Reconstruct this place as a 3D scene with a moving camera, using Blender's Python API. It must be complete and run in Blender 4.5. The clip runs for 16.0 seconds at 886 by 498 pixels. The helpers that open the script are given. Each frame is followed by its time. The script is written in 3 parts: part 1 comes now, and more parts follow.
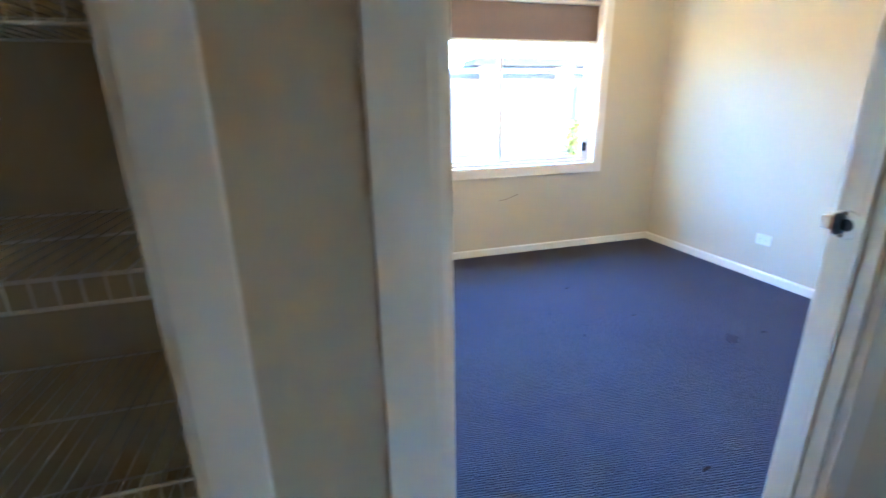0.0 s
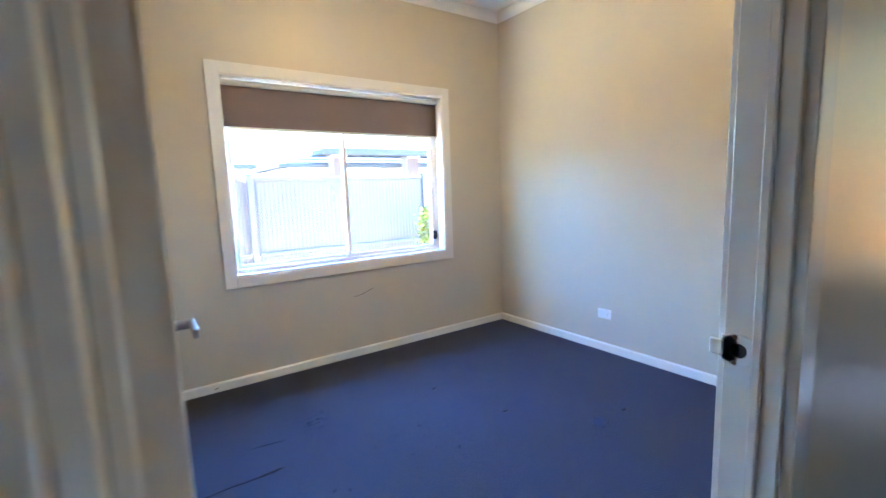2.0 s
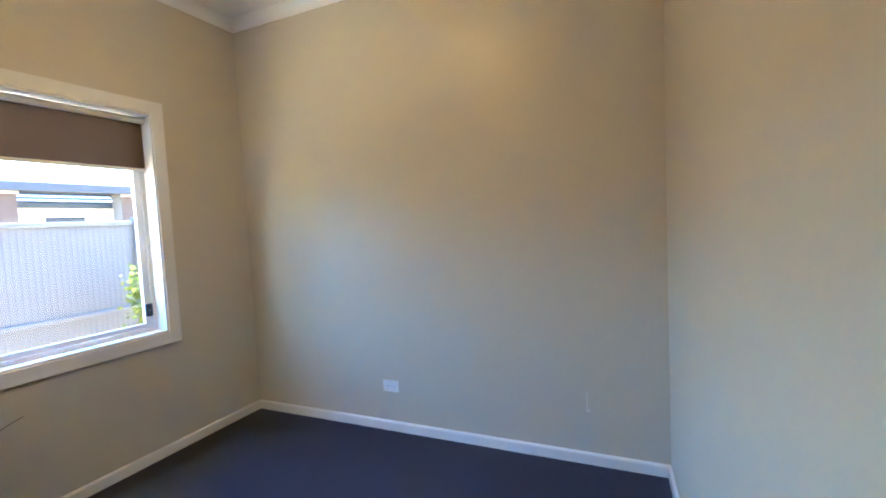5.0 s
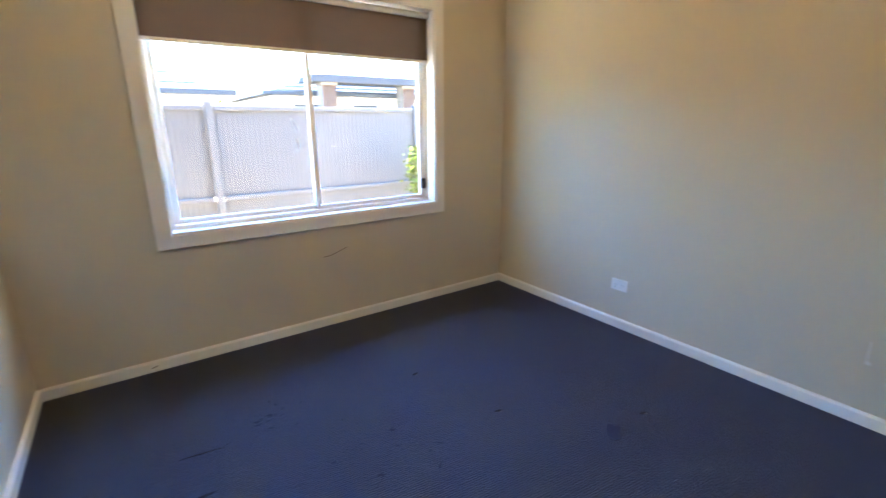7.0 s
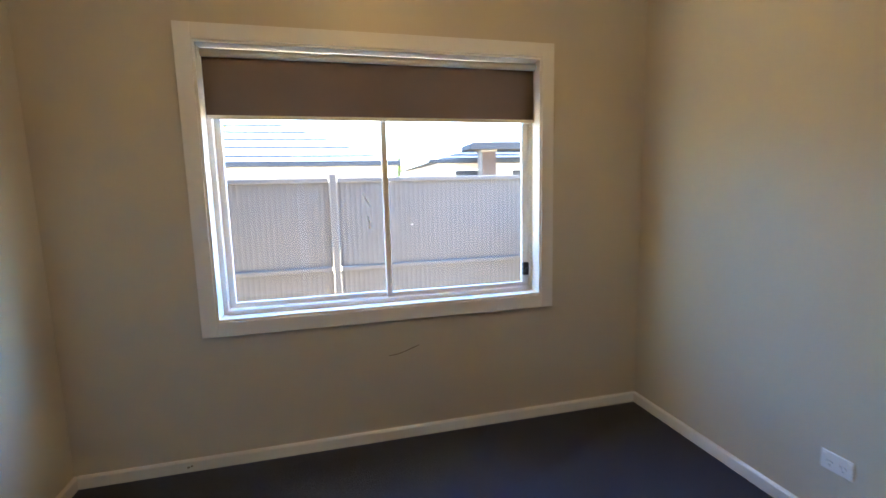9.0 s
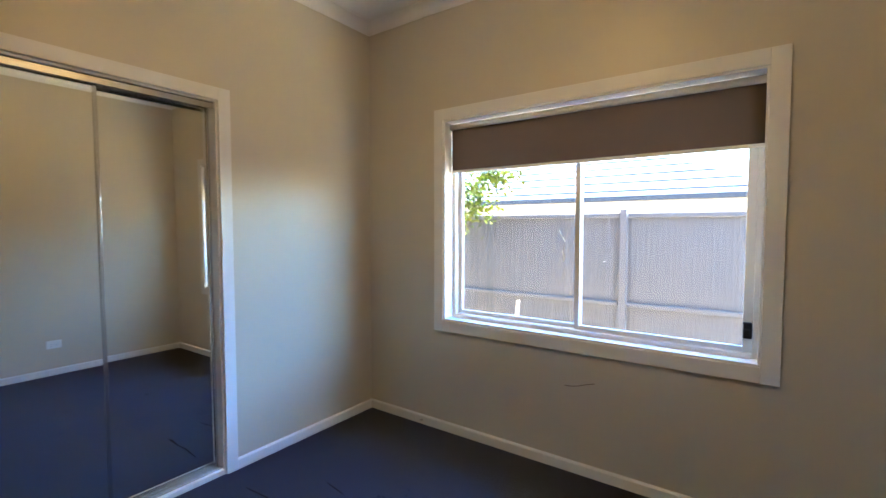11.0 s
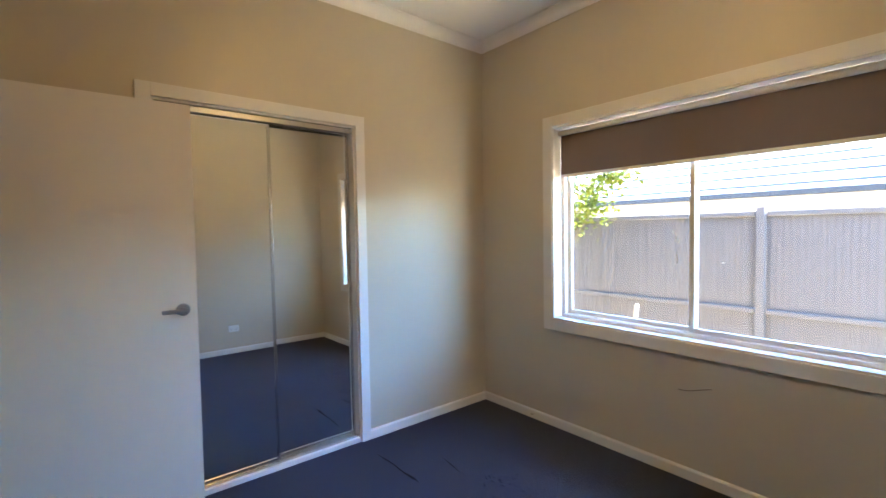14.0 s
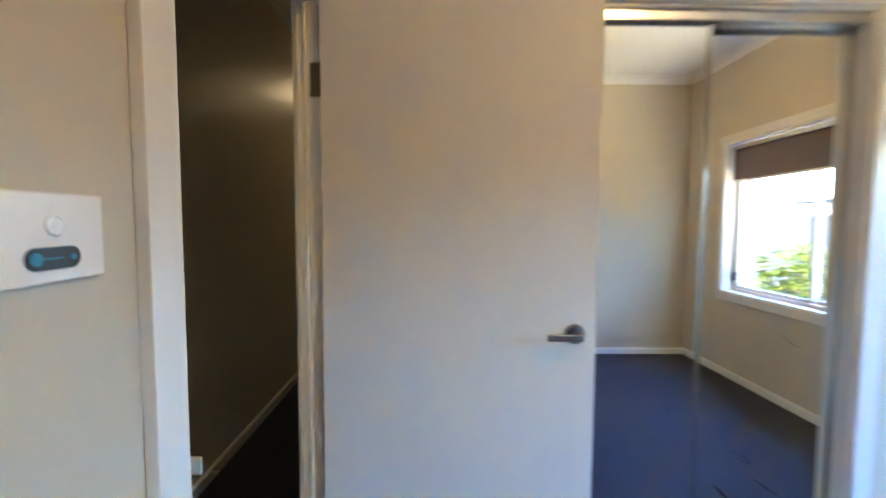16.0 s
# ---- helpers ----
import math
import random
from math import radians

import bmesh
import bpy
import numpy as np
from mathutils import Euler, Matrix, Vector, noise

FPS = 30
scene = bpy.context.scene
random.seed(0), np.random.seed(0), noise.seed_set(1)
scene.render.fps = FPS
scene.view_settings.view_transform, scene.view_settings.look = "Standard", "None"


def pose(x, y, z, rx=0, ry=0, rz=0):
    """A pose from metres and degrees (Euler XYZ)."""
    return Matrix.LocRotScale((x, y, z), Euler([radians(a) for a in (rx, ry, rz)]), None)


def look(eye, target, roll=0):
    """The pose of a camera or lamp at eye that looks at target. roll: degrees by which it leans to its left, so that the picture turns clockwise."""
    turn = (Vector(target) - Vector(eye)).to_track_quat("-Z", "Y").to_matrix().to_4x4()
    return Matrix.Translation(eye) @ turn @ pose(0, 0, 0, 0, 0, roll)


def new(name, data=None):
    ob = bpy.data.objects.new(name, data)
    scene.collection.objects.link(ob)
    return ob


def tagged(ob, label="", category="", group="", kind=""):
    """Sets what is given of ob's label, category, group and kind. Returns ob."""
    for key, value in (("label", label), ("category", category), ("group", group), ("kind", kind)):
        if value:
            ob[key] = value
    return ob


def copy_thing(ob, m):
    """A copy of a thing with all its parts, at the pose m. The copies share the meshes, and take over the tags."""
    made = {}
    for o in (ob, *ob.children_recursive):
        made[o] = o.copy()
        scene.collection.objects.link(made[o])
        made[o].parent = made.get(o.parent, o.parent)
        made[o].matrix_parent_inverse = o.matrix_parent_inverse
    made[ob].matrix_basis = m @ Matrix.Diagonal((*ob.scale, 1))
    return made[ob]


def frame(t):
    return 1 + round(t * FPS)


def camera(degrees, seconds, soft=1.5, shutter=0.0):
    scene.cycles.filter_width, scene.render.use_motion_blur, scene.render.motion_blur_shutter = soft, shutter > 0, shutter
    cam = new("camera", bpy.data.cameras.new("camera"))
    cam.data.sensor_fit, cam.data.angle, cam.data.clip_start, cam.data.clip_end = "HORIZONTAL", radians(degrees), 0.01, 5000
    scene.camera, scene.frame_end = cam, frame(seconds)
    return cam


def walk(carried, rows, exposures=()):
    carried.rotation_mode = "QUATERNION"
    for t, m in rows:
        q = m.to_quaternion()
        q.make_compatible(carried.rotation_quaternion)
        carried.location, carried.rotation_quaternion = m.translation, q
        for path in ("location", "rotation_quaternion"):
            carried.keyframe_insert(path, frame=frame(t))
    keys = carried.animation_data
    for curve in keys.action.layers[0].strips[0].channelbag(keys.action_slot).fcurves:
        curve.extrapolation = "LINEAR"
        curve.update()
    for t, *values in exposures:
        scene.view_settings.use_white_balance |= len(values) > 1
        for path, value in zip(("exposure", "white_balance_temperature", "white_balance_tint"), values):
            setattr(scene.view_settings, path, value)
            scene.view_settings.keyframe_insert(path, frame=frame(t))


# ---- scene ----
cam = camera(89.8, 16.0, 1.5, 0.5)
PATH = [  # seconds, eye, target, roll
    (0, (-0.013, -0.597, 1.257), (0.525, 1.234, 0.658), -1.10),
    (0.5, (0.058, -0.629, 1.258), (0.806, 1.153, 0.743), -1.50),
    (1, (0.081, -0.582, 1.274), (1.019, 1.133, 0.850), -0.10),
    (1.5, (0.114, -0.492, 1.309), (1.127, 1.192, 0.982), -0.60),
    (2, (0.150, -0.348, 1.307), (1.282, 1.280, 1.047), -2.00),
    (2.5, (0.265, -0.213, 1.336), (1.572, 1.286, 1.123), -2.50),
    (3, (0.419, -0.084, 1.355), (1.855, 1.302, 1.224), -2.30),
    (3.5, (0.540, 0.081, 1.386), (2.192, 1.206, 1.313), -1.80),
    (3.7, (0.580, 0.131, 1.407), (2.300, 1.151, 1.358), -1.90),
    (4.2, (0.638, 0.215, 1.421), (2.467, 1.032, 1.389), -1.98),
    (4.75, (0.656, 0.211, 1.393), (2.495, 0.995, 1.308), -2.56),
    (5.3, (0.640, 0.165, 1.351), (2.413, 1.071, 1.164), -3.00),
    (5.8, (0.609, 0.138, 1.331), (2.255, 1.232, 1.029), -2.70),
    (6, (0.603, 0.136, 1.314), (2.194, 1.292, 0.952), -2.50),
    (6.5, (0.549, 0.162, 1.293), (1.966, 1.500, 0.846), -1.00),
    (7, (0.548, 0.124, 1.345), (1.658, 1.698, 0.805), -0.40),
    (7.5, (0.610, 0.172, 1.346), (1.536, 1.858, 0.799), 0.40),
    (8, (0.755, 0.341, 1.365), (1.573, 2.106, 0.903), -1.10),
    (8.5, (1.014, 0.466, 1.382), (1.712, 2.315, 1.076), -2.10),
    (9, (1.274, 0.550, 1.397), (1.754, 2.472, 1.133), -1.40),
    (9.5, (1.608, 0.632, 1.428), (1.695, 2.616, 1.225), -1.60),
    (10, (1.923, 0.582, 1.409), (1.432, 2.513, 1.262), -0.90),
    (10.2, (2.045, 0.556, 1.394), (1.362, 2.432, 1.259), -0.64),
    (10.7, (2.314, 0.500, 1.400), (1.263, 2.205, 1.288), -0.06),
    (11.25, (2.526, 0.433, 1.405), (1.310, 2.024, 1.314), -0.16),
    (11.8, (2.654, 0.375, 1.412), (1.375, 1.913, 1.332), -0.53),
    (12.3, (2.698, 0.349, 1.397), (1.350, 1.824, 1.335), -0.70),
    (12.5, (2.685, 0.321, 1.401), (1.288, 1.751, 1.336), -0.80),
    (13, (2.694, 0.308, 1.399), (1.219, 1.658, 1.341), -0.90),
    (13.5, (2.665, 0.321, 1.400), (1.169, 1.647, 1.331), -0.90),
    (14, (2.630, 0.343, 1.404), (1.082, 1.606, 1.323), -0.90),
    (14.5, (2.436, 0.319, 1.416), (0.773, 1.417, 1.308), -0.70),
    (15, (2.161, 0.299, 1.412), (0.343, 1.109, 1.311), -0.90),
    (15.3, (1.968, 0.302, 1.410), (0.079, 0.923, 1.293), -0.74),
    (15.5, (1.829, 0.308, 1.416), (-0.104, 0.771, 1.295), -0.50),
    (15.6, (1.759, 0.309, 1.417), (-0.194, 0.684, 1.302), -0.33),
    (16, (1.493, 0.301, 1.390), (-0.500, 0.327, 1.252), 0.30),
]
EXPOSURES = [(0.0, 6.15, 4350, 8), (1.0, 5.66, 4300, 9), (2.0, 5.53, 4300, 9), (2.5, 5.68, 4400, 8), (3.0, 5.25, 4520, 7), (3.5, 5.1, 4580, 6), (6.0, 4.9, 4620, 6), (7.0, 5.0, 4950, 8), (7.5, 5.0, 5100, 8), (8.5, 4.44, 5180, 8), (9.0, 4.34, 5080, 8), (9.5, 4.4, 4880, 8), (10.0, 4.4, 4850, 8), (12.5, 4.53, 4980, 9), (14.5, 4.69, 5120, 9), (15.5, 5.06, 5000, 9), (16.0, 5.08, 4780, 9)]
walk(cam, [(t, look(eye, target, roll)) for t, eye, target, roll in PATH], EXPOSURES)

# ---- world, sun, lamps ----
SUN_DIR = Vector((0.62, 0.20, 1.05)).normalized()
world = bpy.data.worlds.new("sky")
scene.world = world
world.use_nodes = True
wn = world.node_tree.nodes
sky = wn.new("ShaderNodeTexSky")
sky.sky_type, sky.sun_disc = "NISHITA", False
sky.ozone_density, sky.dust_density, sky.air_density = 5.0, 0.0, 1.5
sky.sun_elevation = math.asin(SUN_DIR.z)
sky.sun_rotation = math.atan2(SUN_DIR.x, SUN_DIR.y)
world.node_tree.links.new(sky.outputs[0], wn["Background"].inputs[0])
wn["Background"].inputs[1].default_value = 0.15
sun = new("sun", bpy.data.lights.new("sun", "SUN"))
sun.data.energy, sun.data.angle, sun.data.color = 4.5, radians(0.5), (1.0, 0.94, 0.84)
sun.matrix_world = look(SUN_DIR * 20, (0, 0, 0))
LAMP_GLOW, HALL_GLOW = 2.5, 0.9

# ---- plan, metres ----
EAST, NORTH, SOUTH, CEIL = 3.132, 2.925, -0.045, 2.902
HALL_N, HALL_S, HALL_W, HALL_E = -0.12, -0.90, -5.6, 4.5
DOOR_X0, DOOR_X1, DOOR_H = 0.113, 0.914, 2.05
WIN_X0, WIN_X1, WIN_Z0, WIN_Z1 = 0.695, 2.455, 0.767, 2.112
ROBE_Y0, ROBE_Y1, ROBE_H = 0.639, 1.755, 2.093
LINEN_X0, LINEN_X1, LINEN_H = -0.95, -0.161, 2.05
GROUND = -0.28


# ---- materials ----
def material(name, color, rough=0.5, metal=0.0, vary=0.08, scale=3.0, fine=120.0, bump=0.05, spec=0.5):
    m = bpy.data.materials.new(name)
    m.use_nodes = True
    nt = m.node_tree
    n, b = nt.nodes, nt.nodes["Principled BSDF"]
    coord = n.new("ShaderNodeTexCoord")
    big = n.new("ShaderNodeTexNoise")
    big.inputs["Scale"].default_value, big.inputs["Detail"].default_value = scale, 5
    small = n.new("ShaderNodeTexNoise")
    small.inputs["Scale"].default_value, small.inputs["Detail"].default_value = fine, 3
    for tex in (big, small):
        nt.links.new(coord.outputs["Object"], tex.inputs["Vector"])
    mixer = n.new("ShaderNodeMix")
    mixer.data_type = "RGBA"
    mixer.inputs["A"].default_value = (*[c * (1 - vary) for c in color], 1)
    mixer.inputs["B"].default_value = (*[min(1, c * (1 + vary)) for c in color], 1)
    nt.links.new(big.outputs["Fac"], mixer.inputs["Factor"])
    nt.links.new(mixer.outputs["Result"], b.inputs["Base Color"])
    ramp = n.new("ShaderNodeMapRange")
    ramp.inputs["To Min"].default_value, ramp.inputs["To Max"].default_value = rough * 0.85, min(1, rough * 1.15)
    nt.links.new(big.outputs["Fac"], ramp.inputs["Value"])
    nt.links.new(ramp.outputs["Result"], b.inputs["Roughness"])
    b.inputs["Metallic"].default_value = metal
    b.inputs["Specular IOR Level"].default_value = spec
    if bump:
        bn = n.new("ShaderNodeBump")
        bn.inputs["Strength"].default_value, bn.inputs["Distance"].default_value = bump, 0.004
        nt.links.new(small.outputs["Fac"], bn.inputs["Height"])
        nt.links.new(bn.outputs["Normal"], b.inputs["Normal"])
    return m


def glowing(name, color, strength):
    m = material(name, (0.85, 0.84, 0.8), 0.4, bump=0)
    b = m.node_tree.nodes["Principled BSDF"]
    b.inputs["Emission Color"].default_value = (*color, 1)
    b.inputs["Emission Strength"].default_value = strength
    return m


def glass_material(name, rough=0.0, tint=(1, 1, 1)):
    m = bpy.data.materials.new(name)
    m.use_nodes = True
    nt = m.node_tree
    nt.nodes.remove(nt.nodes["Principled BSDF"])
    clear, gloss, mixer = (nt.nodes.new("ShaderNode" + k) for k in ("BsdfTransparent", "BsdfGlossy", "MixShader"))
    clear.inputs[0].default_value = (*tint, 1)
    gloss.inputs["Roughness"].default_value = rough
    mixer.inputs[0].default_value = 0.04
    nt.links.new(clear.outputs[0], mixer.inputs[1])
    nt.links.new(gloss.outputs[0], mixer.inputs[2])
    nt.links.new(mixer.outputs[0], nt.nodes["Material Output"].inputs[0])
    return m


def carpet_material():
    m = material("carpet_charcoal", (0.051, 0.056, 0.089), 0.95, vary=0.25, scale=2.2, bump=0, spec=0.15)
    nt = m.node_tree
    n, b = nt.nodes, nt.nodes["Principled BSDF"]
    coord = n.new("ShaderNodeTexCoord")
    mapping = n.new("ShaderNodeMapping")
    mapping.inputs["Rotation"].default_value = (0, 0, radians(8))
    wave = n.new("ShaderNodeTexWave")
    wave.bands_direction = "Y"
    wave.inputs["Scale"].default_value, wave.inputs["Distortion"].default_value = 30, 4.5
    wave.inputs["Detail"].default_value, wave.inputs["Detail Scale"].default_value = 3, 2.5
    loops = n.new("ShaderNodeTexVoronoi")
    loops.inputs["Scale"].default_value = 210
    total = n.new("ShaderNodeMath")
    total.operation = "ADD"
    half = n.new("ShaderNodeMath")
    half.operation, half.inputs[1].default_value = "MULTIPLY", 0.9
    bn = n.new("ShaderNodeBump")
    bn.inputs["Strength"].default_value, bn.inputs["Distance"].default_value = 1.0, 0.012
    nt.links.new(coord.outputs["Object"], mapping.inputs[0])
    for tex in (wave, loops):
        nt.links.new(mapping.outputs[0], tex.inputs["Vector"])
    nt.links.new(wave.outputs["Fac"], half.inputs[0])
    nt.links.new(half.outputs[0], total.inputs[0])
    nt.links.new(loops.outputs["Distance"], total.inputs[1])
    nt.links.new(total.outputs[0], bn.inputs["Height"])
    nt.links.new(bn.outputs["Normal"], b.inputs["Normal"])
    b.inputs["Sheen Weight"].default_value = 0.08
    b.inputs["Sheen Roughness"].default_value = 0.5
    return m


PAINT = material("wall_paint_beige", (0.555, 0.50, 0.385), 0.38, vary=0.045, scale=1.3, fine=260, bump=0.06)
WHITE = material("ceiling_white", (0.80, 0.79, 0.77), 0.8, vary=0.03, scale=1.0, fine=200, bump=0.04)
TRIM = material("trim_white_gloss", (0.76, 0.745, 0.71), 0.24, vary=0.04, scale=5, fine=60, bump=0.03)
DOORPAINT = material("door_white_satin", (0.74, 0.70, 0.635), 0.42, vary=0.03, scale=2, fine=90, bump=0.03)
CARPET = carpet_material()
STAIN = material("carpet_stain", (0.022, 0.021, 0.027), 0.9, vary=0.3, scale=30, bump=0.3, spec=0.1)
FAINT = material("carpet_stain_faint", (0.040, 0.044, 0.070), 0.95, vary=0.25, scale=40, fine=300, bump=0.4, spec=0.1)
FRAY = material("carpet_fray_pale", (0.13, 0.12, 0.13), 0.95, vary=0.2, scale=40, bump=0.3, spec=0.1)
ALU = material("window_aluminium_cream", (0.72, 0.70, 0.66), 0.32, vary=0.04, scale=8, bump=0.02)
BLIND = material("blind_fabric_taupe", (0.155, 0.108, 0.070), 0.85, vary=0.06, scale=9, fine=700, bump=0.3, spec=0.2)
CHROME = material("chrome_satin", (0.62, 0.62, 0.62), 0.16, 1.0, vary=0.04, bump=0.01)
STRIKE = material("strike_zinc", (0.72, 0.72, 0.73), 0.42, 0.85, vary=0.05, bump=0.01)
TRACK = material("aluminium_track", (0.66, 0.65, 0.62), 0.24, 1.0, vary=0.05, bump=0.02)
STEEL = material("steel_brushed", (0.36, 0.36, 0.37), 0.34, 1.0, vary=0.08, bump=0.03)
BRONZE = material("hinge_dull_bronze", (0.10, 0.085, 0.07), 0.5, 0.6, vary=0.1, bump=0.02)
DARK = material("dark_recess", (0.03, 0.027, 0.024), 0.7, vary=0.1)
BLACK = material("black_plastic", (0.012, 0.013, 0.016), 0.3, vary=0.1, bump=0.02)
BLUEINK = material("blue_print", (0.05, 0.20, 0.30), 0.4, vary=0.1, bump=0)
PLASTIC = material("white_plastic", (0.80, 0.79, 0.76), 0.25, vary=0.02, bump=0)
MIRROR = material("mirror_silver", (0.88, 0.90, 0.88), 0.0, 1.0, vary=0.0, bump=0)
MIRROR.node_tree.nodes["Principled BSDF"].inputs["Roughness"].default_value = 0.0
for link in list(MIRROR.node_tree.nodes["Principled BSDF"].inputs["Roughness"].links):
    MIRROR.node_tree.links.remove(link)
GLASS = glass_material("window_glass")
FROST = glass_material("obscure_glass", 0.25, (0.78, 0.58, 0.34))
LAMPGLOW = glowing("lamp_opal_lit", (1.0, 0.52, 0.11), LAMP_GLOW)
HALLGLOW = glowing("hall_lamp_opal_lit", (1.0, 0.62, 0.23), HALL_GLOW)
FENCE = material("fence_sheet_grey", (0.070, 0.066, 0.068), 0.75, spec=0.15, vary=0.05, scale=1.2, fine=6, bump=0.0)
FENCEPOST = material("fence_post_pale", (0.074, 0.070, 0.072), 0.7, spec=0.15, vary=0.05, scale=4, fine=10, bump=0.0)
CONCRETE = material("concrete_path", (0.64, 0.45, 0.22), 0.85, vary=0.18, scale=1.6, fine=60, bump=0.3)
BRICK = material("brick_brown", (0.045, 0.030, 0.024), 0.9, spec=0.1, vary=0.3, scale=14, fine=90, bump=0.4)
MORTAR = material("mortar", (0.13, 0.12, 0.11), 0.9, spec=0.1, vary=0.1)
RENDER_WALL = material("house_wall_cream", (0.34, 0.31, 0.27), 0.8, vary=0.06, scale=2, bump=0.1)
ROOF_PALE = material("roof_sheet_pale", (0.24, 0.23, 0.22), 0.7, spec=0.2, vary=0.06, scale=1)
ROOF_GREY = material("roof_tile_grey", (0.030, 0.031, 0.036), 0.85, spec=0.1, vary=0.12, scale=2)
BATTEN = material("roof_rib_grey", (0.075, 0.075, 0.080), 0.85, spec=0.1, vary=0.06)
GUTTER = material("gutter_blue_grey", (0.028, 0.031, 0.037), 0.85, spec=0.08, vary=0.06)
LEAF = material("leaf_yellow_green", (0.092, 0.108, 0.007), 0.85, vary=0.35, scale=9, bump=0, spec=0.05)
LEAF.node_tree.nodes["Principled BSDF"].inputs["Transmission Weight"].default_value = 0.0
BARK = material("bark_grey_brown", (0.16, 0.12, 0.09), 0.9, vary=0.2, scale=20, bump=0.5)
TIMBER = material("timber_pale", (0.48, 0.38, 0.27), 0.7, vary=0.15, scale=12, bump=0.2)
SCUFFDARK = material("scuff_dark", (0.16, 0.13, 0.10), 0.7, vary=0.2)
FILLER = material("wall_filler_white", (0.66, 0.63, 0.57), 0.7, vary=0.1)


# ---- mesh helpers ----
def link_mesh(name, bm, mat, parent=None, label="", smooth=False):
    me = bpy.data.meshes.new(name)
    bmesh.ops.recalc_face_normals(bm, faces=bm.faces)
    for f in bm.faces:
        f.smooth = smooth
    bm.to_mesh(me)
    bm.free()
    for m in mat if isinstance(mat, (list, tuple)) else [mat]:
        me.materials.append(m)
    ob = new(name, me)
    if parent:
        ob.parent = parent
    if label:
        ob["label"] = label
    return ob


def part(name, bm, mat, parent, label="", smooth=False):
    return link_mesh(name, bm, mat, parent, label, smooth)


def structure(name, bm, mat, label="", category=""):
    return tagged(link_mesh(name, bm, mat), label, category or name.split("_")[0], kind="structure")


def thing(name, label, category, group="", at=(0, 0, 0), kind=""):
    ob = new(name)
    ob.location = at
    ob.empty_display_size = 0.1
    return tagged(ob, label, category, group, kind)


def cube(bm, x0, x1, y0, y1, z0, z1, bevel=0.0, seg=1, m=None):
    r = bmesh.ops.create_cube(bm, size=1.0)
    vs = r["verts"]
    for v in vs:
        v.co = Vector((x0 if v.co.x < 0 else x1, y0 if v.co.y < 0 else y1, z0 if v.co.z < 0 else z1))
    if bevel:
        es = list({e for v in vs for e in v.link_edges})
        g = bmesh.ops.bevel(bm, geom=es, offset=bevel, segments=seg, affect="EDGES", profile=0.6)
        vs = list({v for f in g["faces"] for v in f.verts} | {v for v in vs if v.is_valid})
    if m:
        bmesh.ops.transform(bm, matrix=m, verts=vs)
    return bm


def box(x0, x1, y0, y1, z0, z1, bevel=0.0, seg=1, m=None):
    return cube(bmesh.new(), x0, x1, y0, y1, z0, z1, bevel, seg, m)


def rod(bm, a, b, r0, r1=None, seg=12, caps=True):
    a, b = Vector(a), Vector(b)
    d = b - a
    m = Matrix.Translation((a + b) / 2) @ d.to_track_quat("Z", "Y").to_matrix().to_4x4()
    bmesh.ops.create_cone(bm, cap_ends=caps, segments=seg, radius1=r0, radius2=r0 if r1 is None else r1, depth=d.length, matrix=m)
    return bm


def extrude_profile(profile, a, b, up=(0, 0, 1)):
    """A moulding: profile points (out, up) swept from a to b; out is to the left of the way from a to b."""
    bm = bmesh.new()
    a, b, up = Vector(a), Vector(b), Vector(up)
    out = up.cross((b - a).normalized())
    ends = [[bm.verts.new(p + out * u + up * v) for u, v in profile] for p in (a, b)]
    n = len(profile)
    for i in range(n):
        bm.faces.new((ends[0][i], ends[0][(i + 1) % n], ends[1][(i + 1) % n], ends[1][i]))
    bm.faces.new(ends[0][::-1])
    bm.faces.new(ends[1])
    return bm


def wall_mesh(u0, u1, z0, z1, d0, d1, holes, axis):
    """A wall along x (axis 'x') or y from u0 to u1, with depth d0 to d1 and holes (u0, u1, z0, z1)."""
    us = sorted({u0, u1, *[h[0] for h in holes], *[h[1] for h in holes]})
    zs = sorted({z0, z1, *[h[2] for h in holes], *[h[3] for h in holes]})
    bm, made = bmesh.new(), {}

    def vert(i, j, d):
        if (i, j, d) not in made:
            made[i, j, d] = bm.verts.new((us[i], d, zs[j]) if axis == "x" else (d, us[i], zs[j]))
        return made[i, j, d]

    def solid(i, j):
        if not (0 <= i < len(us) - 1 and 0 <= j < len(zs) - 1):
            return False
        u, z = (us[i] + us[i + 1]) / 2, (zs[j] + zs[j + 1]) / 2
        return not any(h[0] < u < h[1] and h[2] < z < h[3] for h in holes)

    for i in range(len(us) - 1):
        for j in range(len(zs) - 1):
            if not solid(i, j):
                continue
            for d in (d0, d1):
                bm.faces.new([vert(i + a, j + b, d) for a, b in ((0, 0), (1, 0), (1, 1), (0, 1))])
            for di, dj, e in ((-1, 0, ((0, 0), (0, 1))), (1, 0, ((1, 0), (1, 1))), (0, -1, ((0, 0), (1, 0))), (0, 1, ((0, 1), (1, 1)))):
                if not solid(i + di, j + dj):
                    p, q = e
                    bm.faces.new((vert(i + p[0], j + p[1], d0), vert(i + q[0], j + q[1], d0), vert(i + q[0], j + q[1], d1), vert(i + p[0], j + p[1], d1)))
    return bm


